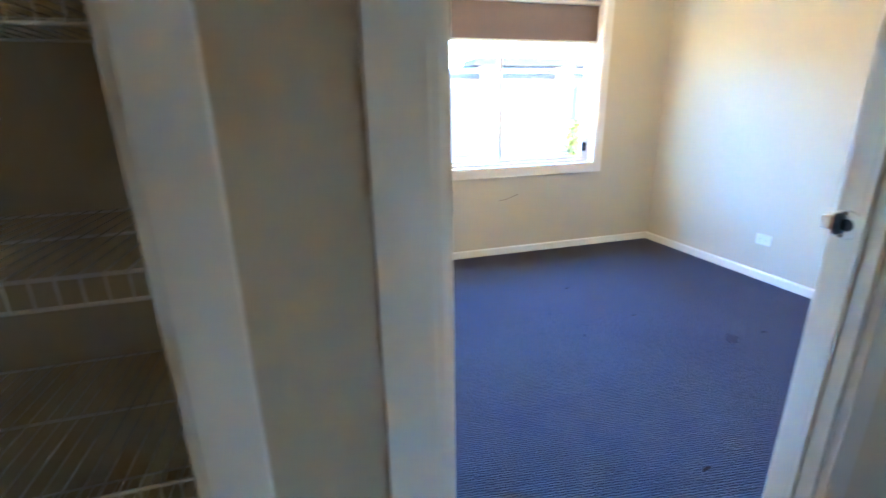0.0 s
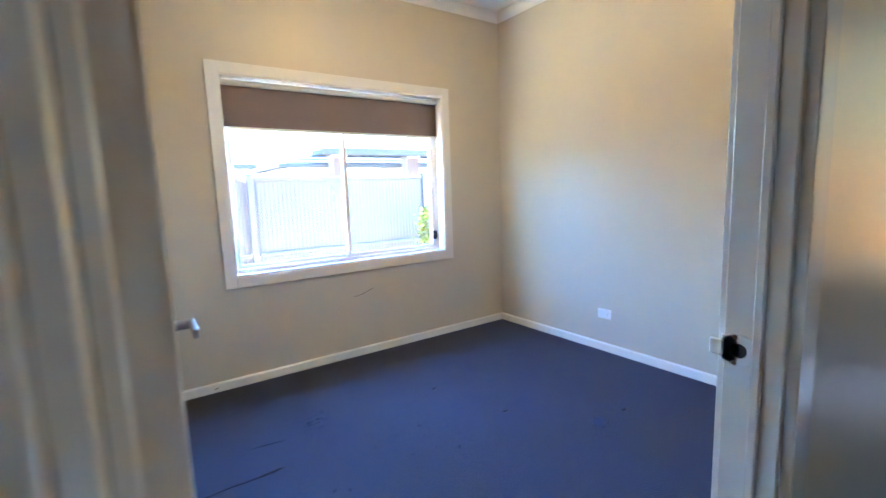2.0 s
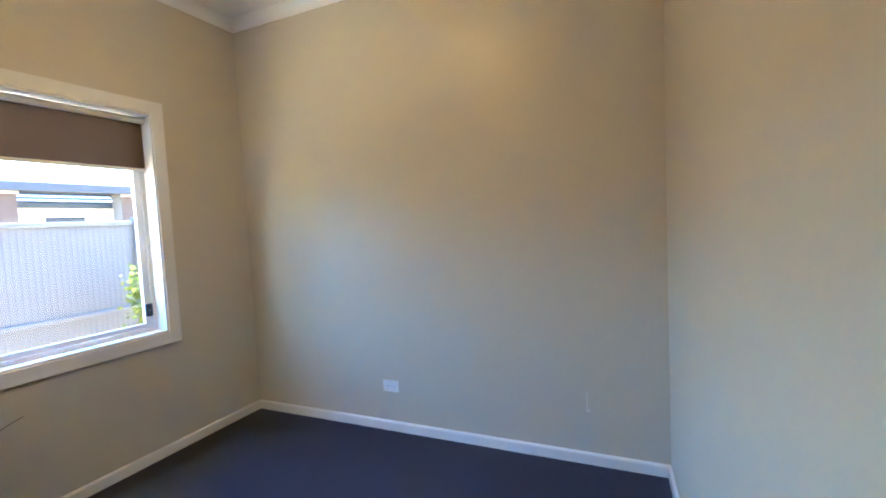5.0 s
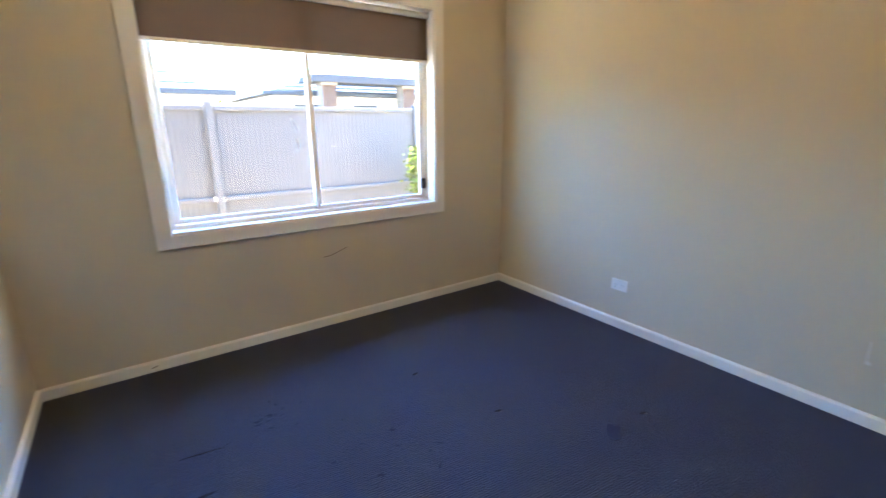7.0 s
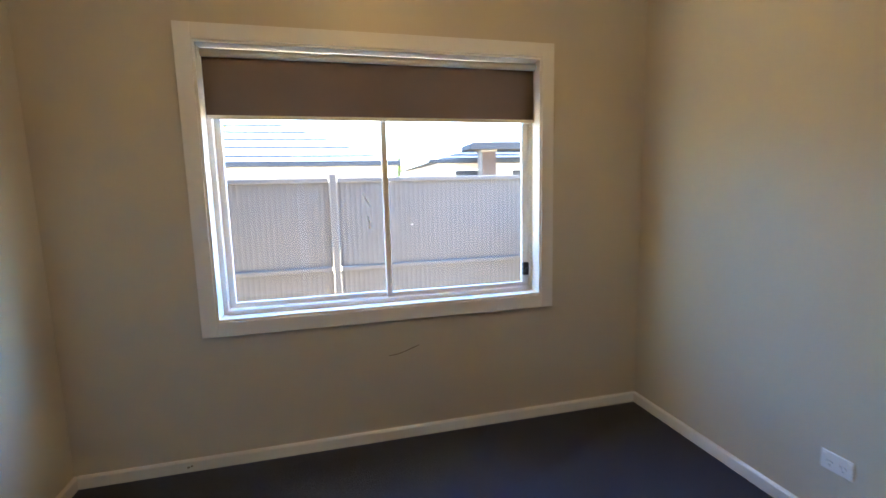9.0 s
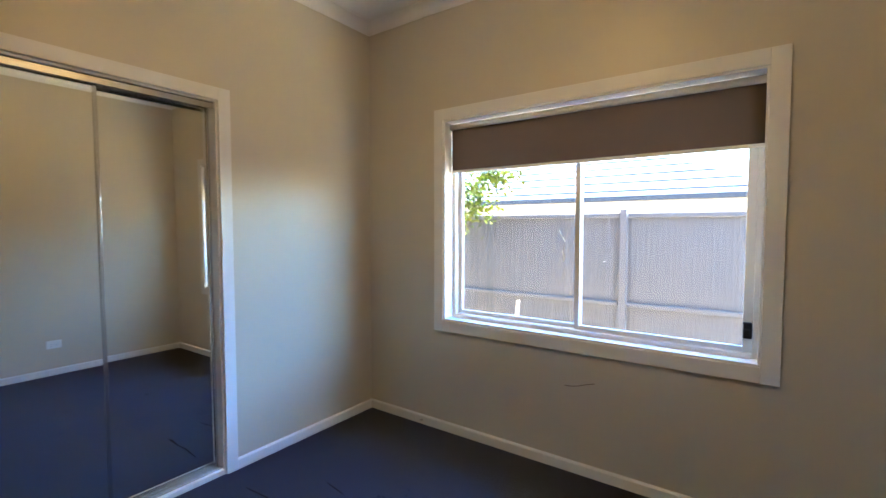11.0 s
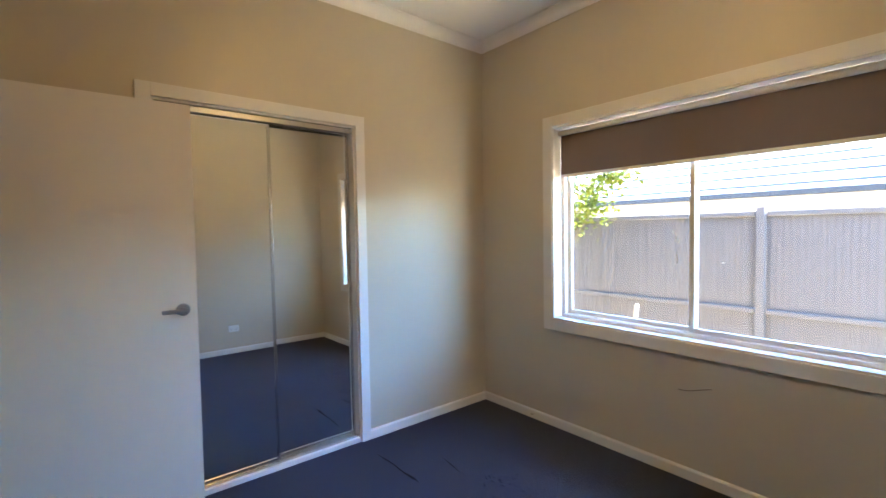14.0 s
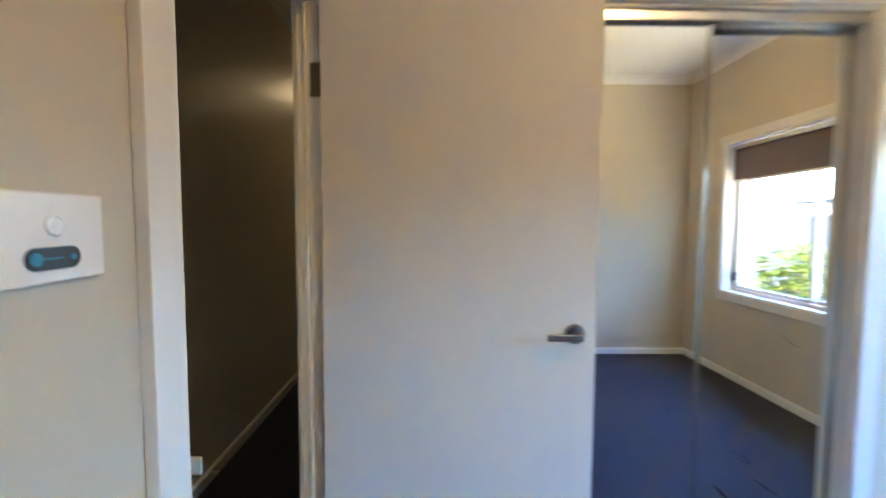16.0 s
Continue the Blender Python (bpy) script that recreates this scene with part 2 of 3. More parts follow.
# ---- structure ----
bm = box(HALL_W - 0.1, HALL_E + 0.1, HALL_S - 0.1, HALL_N, -0.15, 0.0)
cube(bm, -1.12, EAST + 0.1, HALL_N, NORTH, -0.15, 0.0)
structure("floor", bm, CARPET, "dark charcoal loop-pile carpet with ribs and stains", "floor")
bm = box(HALL_W - 0.1, HALL_E + 0.1, HALL_S - 0.1, HALL_N, CEIL, CEIL + 0.12)
cube(bm, -1.12, EAST + 0.1, HALL_N, NORTH + 0.25, CEIL, CEIL + 0.12)
structure("ceiling", bm, WHITE, "flat white painted plasterboard ceiling", "ceiling")
structure("wall_north", wall_mesh(-0.9, EAST + 0.1, -0.15, CEIL, NORTH, NORTH + 0.24, [(WIN_X0, WIN_X1, WIN_Z0, WIN_Z1)], "x"), PAINT, "beige painted wall with a wide window opening", "wall")
structure("wall_east", wall_mesh(SOUTH - 0.1 + 0.005, NORTH, 0.0, CEIL, EAST, EAST + 0.1, [], "y"), PAINT, "plain beige painted wall with a small filler mark", "wall")
structure("wall_west", wall_mesh(SOUTH, NORTH, 0.0, CEIL, -0.1, 0.0, [(ROBE_Y0, ROBE_Y1, 0.0, ROBE_H)], "y"), PAINT, "beige painted wall with the wardrobe opening", "wall")
SKEW0, SKEW = 1.25, 0.067


def south_face(x):
    return SOUTH + max(0.0, x - SKEW0) * SKEW


bm = wall_mesh(HALL_W, HALL_E, 0.0, CEIL, HALL_N, SOUTH, [(DOOR_X0, DOOR_X1, 0.0, DOOR_H), (LINEN_X0, LINEN_X1, 0.0, LINEN_H), (SKEW0, EAST, 5, 6)], "x")
for v in bm.verts:
    if v.co.y > SOUTH - 0.001 and v.co.x > SKEW0:
        v.co.y = south_face(v.co.x)
structure("wall_south", bm, PAINT, "beige semi-gloss wall between bedroom and hall", "wall")
structure("wall_hall", wall_mesh(HALL_W, HALL_E, 0.0, CEIL, HALL_S - 0.1, HALL_S, [], "x"), PAINT, "long beige semi-gloss hall wall", "wall")
structure("wall_hall_west", wall_mesh(HALL_S, HALL_N, 0.0, CEIL, HALL_W - 0.1, HALL_W, [], "y"), PAINT, "beige wall closing the hall", "wall")
structure("wall_hall_east", wall_mesh(HALL_S, HALL_N, 0.0, CEIL, HALL_E, HALL_E + 0.12, [(-0.56, -0.32, 0.6, 2.4)], "y"), PAINT, "beige end wall of the hall with a glazed opening", "wall")
# wardrobe and linen cupboard carcass walls
structure("wall_robe_back", wall_mesh(0.56, NORTH, 0.0, CEIL, -0.78, -0.7, [], "y"), PAINT, "plain back wall of the wardrobe", "wall")
structure("wall_robe_south", box(-1.12, -0.1, 0.48, 0.56, 0.0, CEIL), PAINT, "plain wall between wardrobe and linen cupboard", "wall")
structure("wall_linen_west", box(-1.12, -1.04, SOUTH, 0.48, 0.0, CEIL), PAINT, "plain side wall of the linen cupboard", "wall")

SKIRT = [(0, 0), (0.016, 0), (0.016, 0.054), (0.010, 0.061), (0.0, 0.064)]


def skirting(name, a, b):
    return structure(name, extrude_profile(SKIRT, a, b), TRIM, "low white painted timber skirting board", "baseboard")


skirting("baseboard_north", (EAST - 0.016, NORTH, 0), (0.016, NORTH, 0))
skirting("baseboard_east", (EAST, south_face(EAST), 0), (EAST, NORTH, 0))
skirting("baseboard_west_1", (0, NORTH, 0), (0, ROBE_Y1 + 0.067, 0))
skirting("baseboard_west_2", (0, ROBE_Y0 - 0.067, 0), (0, SOUTH + 0.02, 0))
skirting("baseboard_south_1", (SKEW0, SOUTH, 0), (EAST - 0.018, south_face(EAST - 0.018), 0))
skirting("baseboard_south_2", (DOOR_X1 + 0.068, SOUTH, 0), (SKEW0, SOUTH, 0))
skirting("baseboard_hall_1", (HALL_W, HALL_S, 0), (HALL_E, HALL_S, 0))
skirting("baseboard_hall_2", (HALL_E, HALL_N, 0), (DOOR_X1 + 0.11, HALL_N, 0))
skirting("baseboard_hall_3", (DOOR_X0 - 0.08, HALL_N, 0), (LINEN_X1 + 0.07, HALL_N, 0))
skirting("baseboard_hall_4", (LINEN_X0 - 0.07, HALL_N, 0), (HALL_W, HALL_N, 0))

COVE = [(0, 0), (0.004, 0.0)] + [(0.004 + 0.066 * (1 - math.cos(i * math.pi / 16)), 0.066 * math.sin(i * math.pi / 16)) for i in range(1, 9)] + [(0.07, 0.07), (0, 0.07)]
for k, (a, b) in enumerate((((EAST, NORTH), (0, NORTH)), ((EAST, south_face(EAST)), (EAST, NORTH)), ((0, NORTH), (0, SOUTH)), ((0, SOUTH), (SKEW0, SOUTH)), ((SKEW0, SOUTH), (EAST, south_face(EAST))))):
    structure("trim_cornice_%d" % (k + 1), extrude_profile(COVE, (*a, CEIL - 0.07), (*b, CEIL - 0.07)), WHITE, "white plaster cove cornice", "trim")


def architrave_x(name, x0, x1, z0, z1, face, out, width=0.067, depth=0.018, sill=False):
    """Four or three flat boards round an opening in a wall along x; out is +1 or -1 in y."""
    ya, yb = sorted((face, face + out * depth))
    for k, b in enumerate(((x0 - width, x0, z0 - (width if sill else 0), z1 + width), (x1, x1 + width, z0 - (width if sill else 0), z1 + width), (x0, x1, z1, z1 + width), (x0, x1, z0 - width, z0))):
        if k == 3 and not sill:
            continue
        structure("%s_%d" % (name, k + 1), box(b[0], b[1], ya, yb, b[2], b[3], 0.003, 2), TRIM, "flat white painted timber architrave board", "trim")


architrave_x("trim_window", WIN_X0, WIN_X1, WIN_Z0, WIN_Z1, NORTH, -1, width=0.074, sill=True)
architrave_x("trim_door_room", DOOR_X0, DOOR_X1, 0.0, DOOR_H, SOUTH, 1)
architrave_x("trim_door_hall", DOOR_X0, DOOR_X1, 0.0, DOOR_H, HALL_N, -1)
architrave_x("trim_linen", LINEN_X0, LINEN_X1, 0.0, LINEN_H, HALL_N, -1)
for k, (y0, y1, z0, z1) in enumerate(((ROBE_Y0 - 0.067, ROBE_Y0, 0, ROBE_H + 0.067), (ROBE_Y1, ROBE_Y1 + 0.067, 0, ROBE_H + 0.067), (ROBE_Y0, ROBE_Y1, ROBE_H, ROBE_H + 0.067))):
    structure("trim_robe_%d" % (k + 1), box(0.0, 0.018, y0, y1, z0, z1, 0.003, 2), TRIM, "flat white painted timber architrave board", "trim")
for k, (y0, y1, z0, z1) in enumerate(((ROBE_Y0, ROBE_Y0 + 0.012, 0.03, ROBE_H - 0.012), (ROBE_Y1 - 0.012, ROBE_Y1, 0.03, ROBE_H - 0.012), (ROBE_Y0, ROBE_Y1, ROBE_H - 0.012, ROBE_H), (ROBE_Y0, ROBE_Y1, 0.0, 0.03))):
    structure("trim_robe_lining_%d" % (k + 1), box(-0.11, 0.004, y0, y1, z0, z1, 0.002), TRIM, "white painted wardrobe lining board", "trim")
# door lining with stops
LIN = 0.016
for k, (x0, x1, z0, z1) in enumerate(((DOOR_X0, DOOR_X0 + LIN, 0, DOOR_H - LIN), (DOOR_X1 - LIN, DOOR_X1, 0, DOOR_H - LIN), (DOOR_X0, DOOR_X1, DOOR_H - LIN, DOOR_H))):
    structure("trim_jamb_%d" % (k + 1), box(x0, x1, HALL_N - 0.003, SOUTH + 0.003, z0, z1, 0.002), TRIM, "white gloss door jamb", "trim")
for k, (x0, x1, z0, z1) in enumerate(((DOOR_X0 + LIN, DOOR_X0 + LIN + 0.012, 0, DOOR_H - LIN - 0.012), (DOOR_X1 - LIN - 0.012, DOOR_X1 - LIN, 0, DOOR_H - LIN - 0.012), (DOOR_X0 + LIN, DOOR_X1 - LIN, DOOR_H - LIN - 0.012, DOOR_H - LIN))):
    structure("trim_stop_%d" % (k + 1), box(x0, x1, HALL_N + 0.022, SOUTH - 0.040, z0, z1, 0.002), TRIM, "white gloss door stop bead", "trim")
for k, (x0, x1, z0, z1) in enumerate(((LINEN_X0, LINEN_X0 + LIN, 0, LINEN_H - LIN), (LINEN_X1 - LIN, LINEN_X1, 0, LINEN_H - LIN), (LINEN_X0, LINEN_X1, LINEN_H - LIN, LINEN_H))):
    structure("trim_linen_lining_%d" % (k + 1), box(x0, x1, HALL_N - 0.003, SOUTH + 0.003, z0, z1, 0.002), TRIM, "white painted cupboard lining", "trim")
# window reveal boards
for k, (x0, x1, z0, z1) in enumerate(((WIN_X0, WIN_X0 + 0.012, WIN_Z0 + 0.012, WIN_Z1 - 0.012), (WIN_X1 - 0.012, WIN_X1, WIN_Z0 + 0.012, WIN_Z1 - 0.012), (WIN_X0, WIN_X1, WIN_Z1 - 0.012, WIN_Z1), (WIN_X0, WIN_X1, WIN_Z0, WIN_Z0 + 0.012))):
    structure("trim_reveal_%d" % (k + 1), box(x0, x1, NORTH - 0.012, NORTH + 0.085, z0, z1, 0.002), TRIM, "white painted window reveal board", "trim")

# ---- window ----
win = thing("window_1", "cream aluminium sliding window with two panes", "window", kind="structure")
FY0, FY1 = NORTH + 0.085, NORTH + 0.155
fx0, fx1, fz0, fz1 = WIN_X0 + 0.002, WIN_X1 - 0.002, WIN_Z0 + 0.002, WIN_Z1 - 0.002
MULL = 1.576
for nm, b in (("frame_left", (fx0, fx0 + 0.035, fz0, fz1)), ("frame_right", (fx1 - 0.032, fx1, fz0, fz1)), ("frame_head", (fx0 + 0.035, fx1 - 0.032, fz1 - 0.03, fz1)), ("frame_sill", (fx0 + 0.035, fx1 - 0.032, fz0, fz0 + 0.034))):
    part("window_frame", box(b[0], b[1], FY0, FY1, b[2], b[3], 0.003), ALU, win)
for k, z in enumerate((0.012, 0.022)):
    part("sill_track", box(fx0 + 0.035, fx1 - 0.032, FY0 - 0.012 - 0.01 * k, FY0 - 0.006 - 0.01 * k, fz0 + 0.010, fz0 + 0.012 + z, 0.001), ALU, win)


def sash(x0, x1, y, z0, z1, left, right):
    s = thing("sash", "", "")
    for key in list(s.keys()):
        del s[key]
    s.parent = win
    fr = bmesh.new()
    cube(fr, x0, x0 + left, y, y + 0.024, z0, z1, 0.002)
    cube(fr, x1 - right, x1, y, y + 0.024, z0, z1, 0.002)
    cube(fr, x0 + left, x1 - right, y, y + 0.024, z0, z0 + 0.032, 0.002)
    cube(fr, x0 + left, x1 - right, y, y + 0.024, z1 - 0.032, z1, 0.002)
    part("sash_frame", fr, ALU, s)
    g = part("pane", box(x0 + left - 0.004, x1 - right + 0.004, y + 0.010, y + 0.014, z0 + 0.028, z1 - 0.028), GLASS, s, "clear glass pane")
    g.visible_shadow = False
    return s


sash(fx0 + 0.028, MULL + 0.016, FY0 + 0.036, fz0 + 0.028, fz1 - 0.02, 0.038, 0.030)
right_sash = sash(MULL - 0.016, fx1 - 0.022, FY0 + 0.008, fz0 + 0.028, fz1 - 0.02, 0.030, 0.048)
lock = bmesh.new()
cube(lock, WIN_X1 - 0.072, WIN_X1 - 0.036, FY0 - 0.014, FY0 + 0.010, 0.872, 0.950, 0.006, 3)
cube(lock, WIN_X1 - 0.064, WIN_X1 - 0.044, FY0 - 0.026, FY0 - 0.012, 0.892, 0.918, 0.004, 2)
part("latch", lock, BLACK, right_sash, "black plastic window latch")

# ---- roller blind ----
blind = thing("roller_blind", "taupe brown roller blind drawn a quarter down in the window", "blind")
BX0, BX1, BY = WIN_X0 + 0.018, WIN_X1 - 0.010, NORTH + 0.036
ROLL_Z, DROP_Z = WIN_Z1 - 0.040, 1.782
tube = bmesh.new()
rod(tube, (BX0, BY + 0.018, ROLL_Z), (BX1, BY + 0.018, ROLL_Z), 0.019, seg=24)
part("roller_tube", tube, PLASTIC, blind, "pale aluminium roller tube", True)
fab = bmesh.new()
cols, rows_n = 40, 8
grid = [[fab.verts.new((BX0 + (BX1 - BX0) * i / cols, BY + 0.034 + 0.0015 * math.sin(i * 0.9) * (j / rows_n), ROLL_Z - (ROLL_Z - DROP_Z) * j / rows_n)) for i in range(cols + 1)] for j in range(rows_n + 1)]
for j in range(rows_n):
    for i in range(cols):
        fab.faces.new((grid[j][i], grid[j][i + 1], grid[j + 1][i + 1], grid[j + 1][i]))
bmesh.ops.solidify(fab, geom=fab.faces[:], thickness=0.001)
part("fabric", fab, BLIND, blind, "taupe blockout fabric")
part("bottom_bar", box(BX0, BX1, BY + 0.028, BY + 0.040, DROP_Z - 0.016, DROP_Z + 0.004, 0.004, 2), PLASTIC, blind, "slim pale bottom bar")
for x in (BX0 - 0.006, BX1 + 0.002):
    part("bracket", box(x - 0.002, x + 0.003, BY - 0.008, BY + 0.045, ROLL_Z - 0.030, ROLL_Z + 0.027, 0.001), PLASTIC, blind)

# ---- bedroom door, open ----
door = thing("door_1", "flat white flush door standing open against the wardrobe", "door", at=(DOOR_X0 + LIN + 0.001, SOUTH + 0.004, 0.0), kind="structure")
door.rotation_euler = (0, 0, radians(-1.5))
LEAF_W, LEAF_H, LEAF_T = 0.820, 2.028, 0.035
part("leaf", box(0, LEAF_T, 0, LEAF_W, 0.012, LEAF_H, 0.002, 2), DOORPAINT, door)


def lever(side):
    """A round rose with a straight lever that points to the hinge."""
    x = LEAF_T if side > 0 else 0.0
    y, z = LEAF_W - 0.062, 1.046
    h = bmesh.new()
    rod(h, (x, y, z), (x + side * 0.007, y, z), 0.030, 0.0295, 40)
    rod(h, (x + side * 0.007, y, z), (x + side * 0.011, y, z), 0.0295, 0.026, 40)
    rod(h, (x + side * 0.010, y, z), (x + side * 0.050, y, z), 0.0105, seg=24)
    cube(h, *sorted((x + side * 0.042, x + side * 0.054)), y - 0.092, y + 0.013, z - 0.0105, z + 0.0095, 0.005, 3)
    return h


part("door_handle", lever(1), STEEL, door, "brushed steel lever handle")
part("door_handle", lever(-1), STEEL, door, "brushed steel lever handle")
part("latch_plate", box(0.006, 0.029, LEAF_W - 0.001, LEAF_W + 0.002, 1.014, 1.074, 0.001), CHROME, door)
for z in (0.20, 1.80):
    hg = bmesh.new()
    rod(hg, (0.0, -0.004, z - 0.045), (0.0, -0.004, z + 0.045), 0.006)
    cube(hg, 0.002, 0.032, -0.004, -0.001, z - 0.045, z + 0.045, 0.001)
    part("hinge", hg, BRONZE, door, "dull steel butt hinge")
    structure("trim_hinge_plate", box(DOOR_X0 + LIN, DOOR_X0 + LIN + 0.002, SOUTH - 0.036, SOUTH - 0.003, z - 0.05, z + 0.05, 0.0006), BRONZE, "dull steel hinge plate on the door jamb", "hinge")
strike = thing("strike_plate", "chrome strike plate with a curved lip on the door jamb", "strike plate", at=(DOOR_X1 - LIN, SOUTH - 0.018, 1.046))
bm = bmesh.new()
rod(bm, (0.0, 0, 0), (-0.0025, 0, 0), 0.027, 0.0255, 32)
cube(bm, -0.0025, 0.0, 0.0, 0.024, -0.022, 0.022, 0.001)
cube(bm, -0.006, -0.0005, 0.020, 0.040, -0.013, 0.013, 0.002)
part("plate", bm, STRIKE, strike)
bm = bmesh.new()
rod(bm, (-0.0022, -0.002, 0), (-0.0030, -0.002, 0), 0.0115, 0.0115, 28)
cube(bm, -0.0030, -0.0022, -0.004, 0.008, -0.0095, 0.0095)
part("keep_hole", bm, BLACK, strike, "dark round keep hole")
for zz in (-0.0205, 0.0205):
    bm = bmesh.new()
    rod(bm, (-0.002, 0.004, zz), (-0.0034, 0.004, zz), 0.0042, 0.0036, 16)
    part("screw", bm, BRONZE, strike)

# ---- sliding mirror doors ----


def mirror_door(y0, y1, x, label):
    d = thing("mirror_door", label, "mirror door", "sliding mirror doors of the wardrobe")
    z0, z1 = 0.052, ROBE_H - 0.034
    part("mirror", box(x - 0.004, x, y0 + 0.010, y1 - 0.010, z0 + 0.012, z1 - 0.010), MIRROR, d, "clear silvered mirror")
    part("backing_board", box(x - 0.012, x - 0.005, y0 + 0.006, y1 - 0.006, z0 + 0.006, z1 - 0.006), DARK, d)
    for a, b in ((y0, y0 + 0.016), (y1 - 0.016, y1)):
        part("stile", box(x - 0.014, x + 0.006, a, b, z0, z1, 0.003, 2), CHROME, d, "bright chrome stile")
    part("rail", box(x - 0.014, x + 0.004, y0 + 0.016, y1 - 0.016, z0, z0 + 0.020, 0.002), TRACK, d)
    part("rail", box(x - 0.014, x + 0.004, y0 + 0.016, y1 - 0.016, z1 - 0.012, z1, 0.002), TRACK, d)
    # hung a little out of plumb: the foot stands 15 mm proud of the head
    hang = Matrix.Translation((x, y0, z1))
    d.matrix_world = hang @ Euler((0, radians(-0.42), radians(-0.2))).to_matrix().to_4x4() @ hang.inverted()
    return d


mirror_door(ROBE_Y0 + 0.014, 1.222, -0.036, "tall mirrored sliding door with slim chrome frame, front track")
mirror_door(1.196, ROBE_Y1 - 0.014, -0.070, "tall mirrored sliding door with slim chrome frame, rear track")
tr = thing("door_track", "aluminium top and bottom track of the mirrored doors", "door track")
bm = bmesh.new()
cube(bm, -0.016, -0.010, ROBE_Y0 + 0.012, ROBE_Y1 - 0.012, ROBE_H - 0.048, ROBE_H - 0.012, 0.002)
cube(bm, -0.100, -0.010, ROBE_Y0 + 0.012, ROBE_Y1 - 0.012, ROBE_H - 0.018, ROBE_H - 0.012)
cube(bm, -0.056, -0.052, ROBE_Y0 + 0.012, ROBE_Y1 - 0.012, ROBE_H - 0.040, ROBE_H - 0.017)
part("top_track", bm, TRACK, tr)
bm = bmesh.new()
cube(bm, -0.095, -0.014, ROBE_Y0 + 0.012, ROBE_Y1 - 0.012, 0.030, 0.034)
for x in (-0.090, -0.062, -0.050, -0.022):
    cube(bm, x, x + 0.004, ROBE_Y0 + 0.012, ROBE_Y1 - 0.012, 0.034, 0.047, 0.001)
part("bottom_track", bm, TRACK, tr)

# ---- sockets and switch ----


def wall_plate(name, label, category, m, w=0.058, h=0.038):
    ob = thing(name, label, category)
    ob.matrix_world = m
    part("plate", box(-w, w, 0, 0.0065, -h, h, 0.003, 3), PLASTIC, ob)
    return ob


sock = wall_plate("power_socket", "white double power socket low on the beige wall", "power socket", pose(EAST, 1.735, 0.300, 0, 0, 90))
for s in (-1, 1):
    part("rocker", box(s * 0.046 - 0.006, s * 0.046 + 0.006, 0.006, 0.010, 0.012, 0.030, 0.001), PLASTIC, sock)
    slots = bmesh.new()
    for dx, dz, a in ((-0.008, 0.006, 30), (0.008, 0.006, -30), (0, -0.010, 0)):
        cube(slots, -0.0012, 0.0012, 0.0060, 0.0070, -0.004, 0.004, m=pose(s * 0.024 + dx, 0, -0.006 + dz, 0, a, 0))
    part("pin_slots", slots, DARK, sock)
switch = wall_plate("light_switch", "white wall switch plate with a round button and black pill insert", "light switch", pose(1.097, SOUTH, 1.371, 0, 0, 0), 0.061, 0.040)
bm = bmesh.new()
rod(bm, (-0.002, 0.0062, 0.010), (-0.002, 0.0085, 0.010), 0.0095, seg=28)
part("button_ring", bm, TRACK, switch)
bm = bmesh.new()
rod(bm, (-0.002, 0.0062, 0.010), (-0.002, 0.0100, 0.010), 0.0080, 0.0072, seg=28)
part("button", bm, PLASTIC, switch)


def pill(w, h, y0, y1, cx, cz):
    p = bmesh.new()
    ring = []
    for k in range(32):
        a = 2 * math.pi * (k + 0.5) / 32
        ring.append(((w / 2 - h / 2) * (1 if math.cos(a) > 0 else -1) + h / 2 * math.cos(a) + cx, h / 2 * math.sin(a) + cz))
    lo, hi = [[p.verts.new((x, y, z)) for x, z in ring] for y in (y0, y1)]
    for k in range(32):
        p.faces.new((lo[k], lo[(k + 1) % 32], hi[(k + 1) % 32], hi[k]))
    p.faces.new(hi)
    p.faces.new(lo[::-1])
    return p


part("insert", pill(0.056, 0.020, 0.006, 0.0085, 0.0, -0.018), BLACK, switch, "glossy black pill-shaped insert")
bm = bmesh.new()
cube(bm, -0.008, 0.012, 0.0085, 0.0088, -0.0185, -0.0175)
rod(bm, (0.0185, 0.0084, -0.018), (0.0185, 0.0088, -0.018), 0.006, seg=20)
rod(bm, (-0.020, 0.0084, -0.018), (-0.020, 0.0088, -0.018), 0.003, seg=16)
part("print", bm, BLUEINK, switch, "faint blue printed mark")

# ---- ceiling lights ----


def ceiling_light(x, y, r, mat, label):
    c = thing("ceiling_light", label, "ceiling light", at=(x, y, CEIL))
    b = bmesh.new()
    rod(b, (0, 0, -0.022), (0, 0, 0), r, r * 0.96, 40)
    part("base", b, PLASTIC, c, "white base ring")
    b = bmesh.new()
    bmesh.ops.create_uvsphere(b, u_segments=32, v_segments=16, radius=1.0)
    bmesh.ops.delete(b, geom=[v for v in b.verts if v.co.z > 0.01], context="VERTS")
    bmesh.ops.transform(b, matrix=Matrix.Translation((0, 0, -0.022)) @ Matrix.Diagonal((r * 0.93, r * 0.93, 0.075, 1)), verts=b.verts)
    part("diffuser", b, mat, c, "opal glass dome, lit warm", True)
    return c


ceiling_light(1.60, 1.46, 0.17, LAMPGLOW, "round opal dome light on the bedroom ceiling")
ceiling_light(-3.9, -0.51, 0.15, HALLGLOW, "round opal dome light far along the hall ceiling")
# fill light: this entry-end dome is added only to brighten the hall
ceiling_light(3.1, -0.51, 0.15, HALLGLOW, "unseen dome light added to warm the entry end of the hall")

# ---- hall: linen shelves, entry glazing, door stop ----


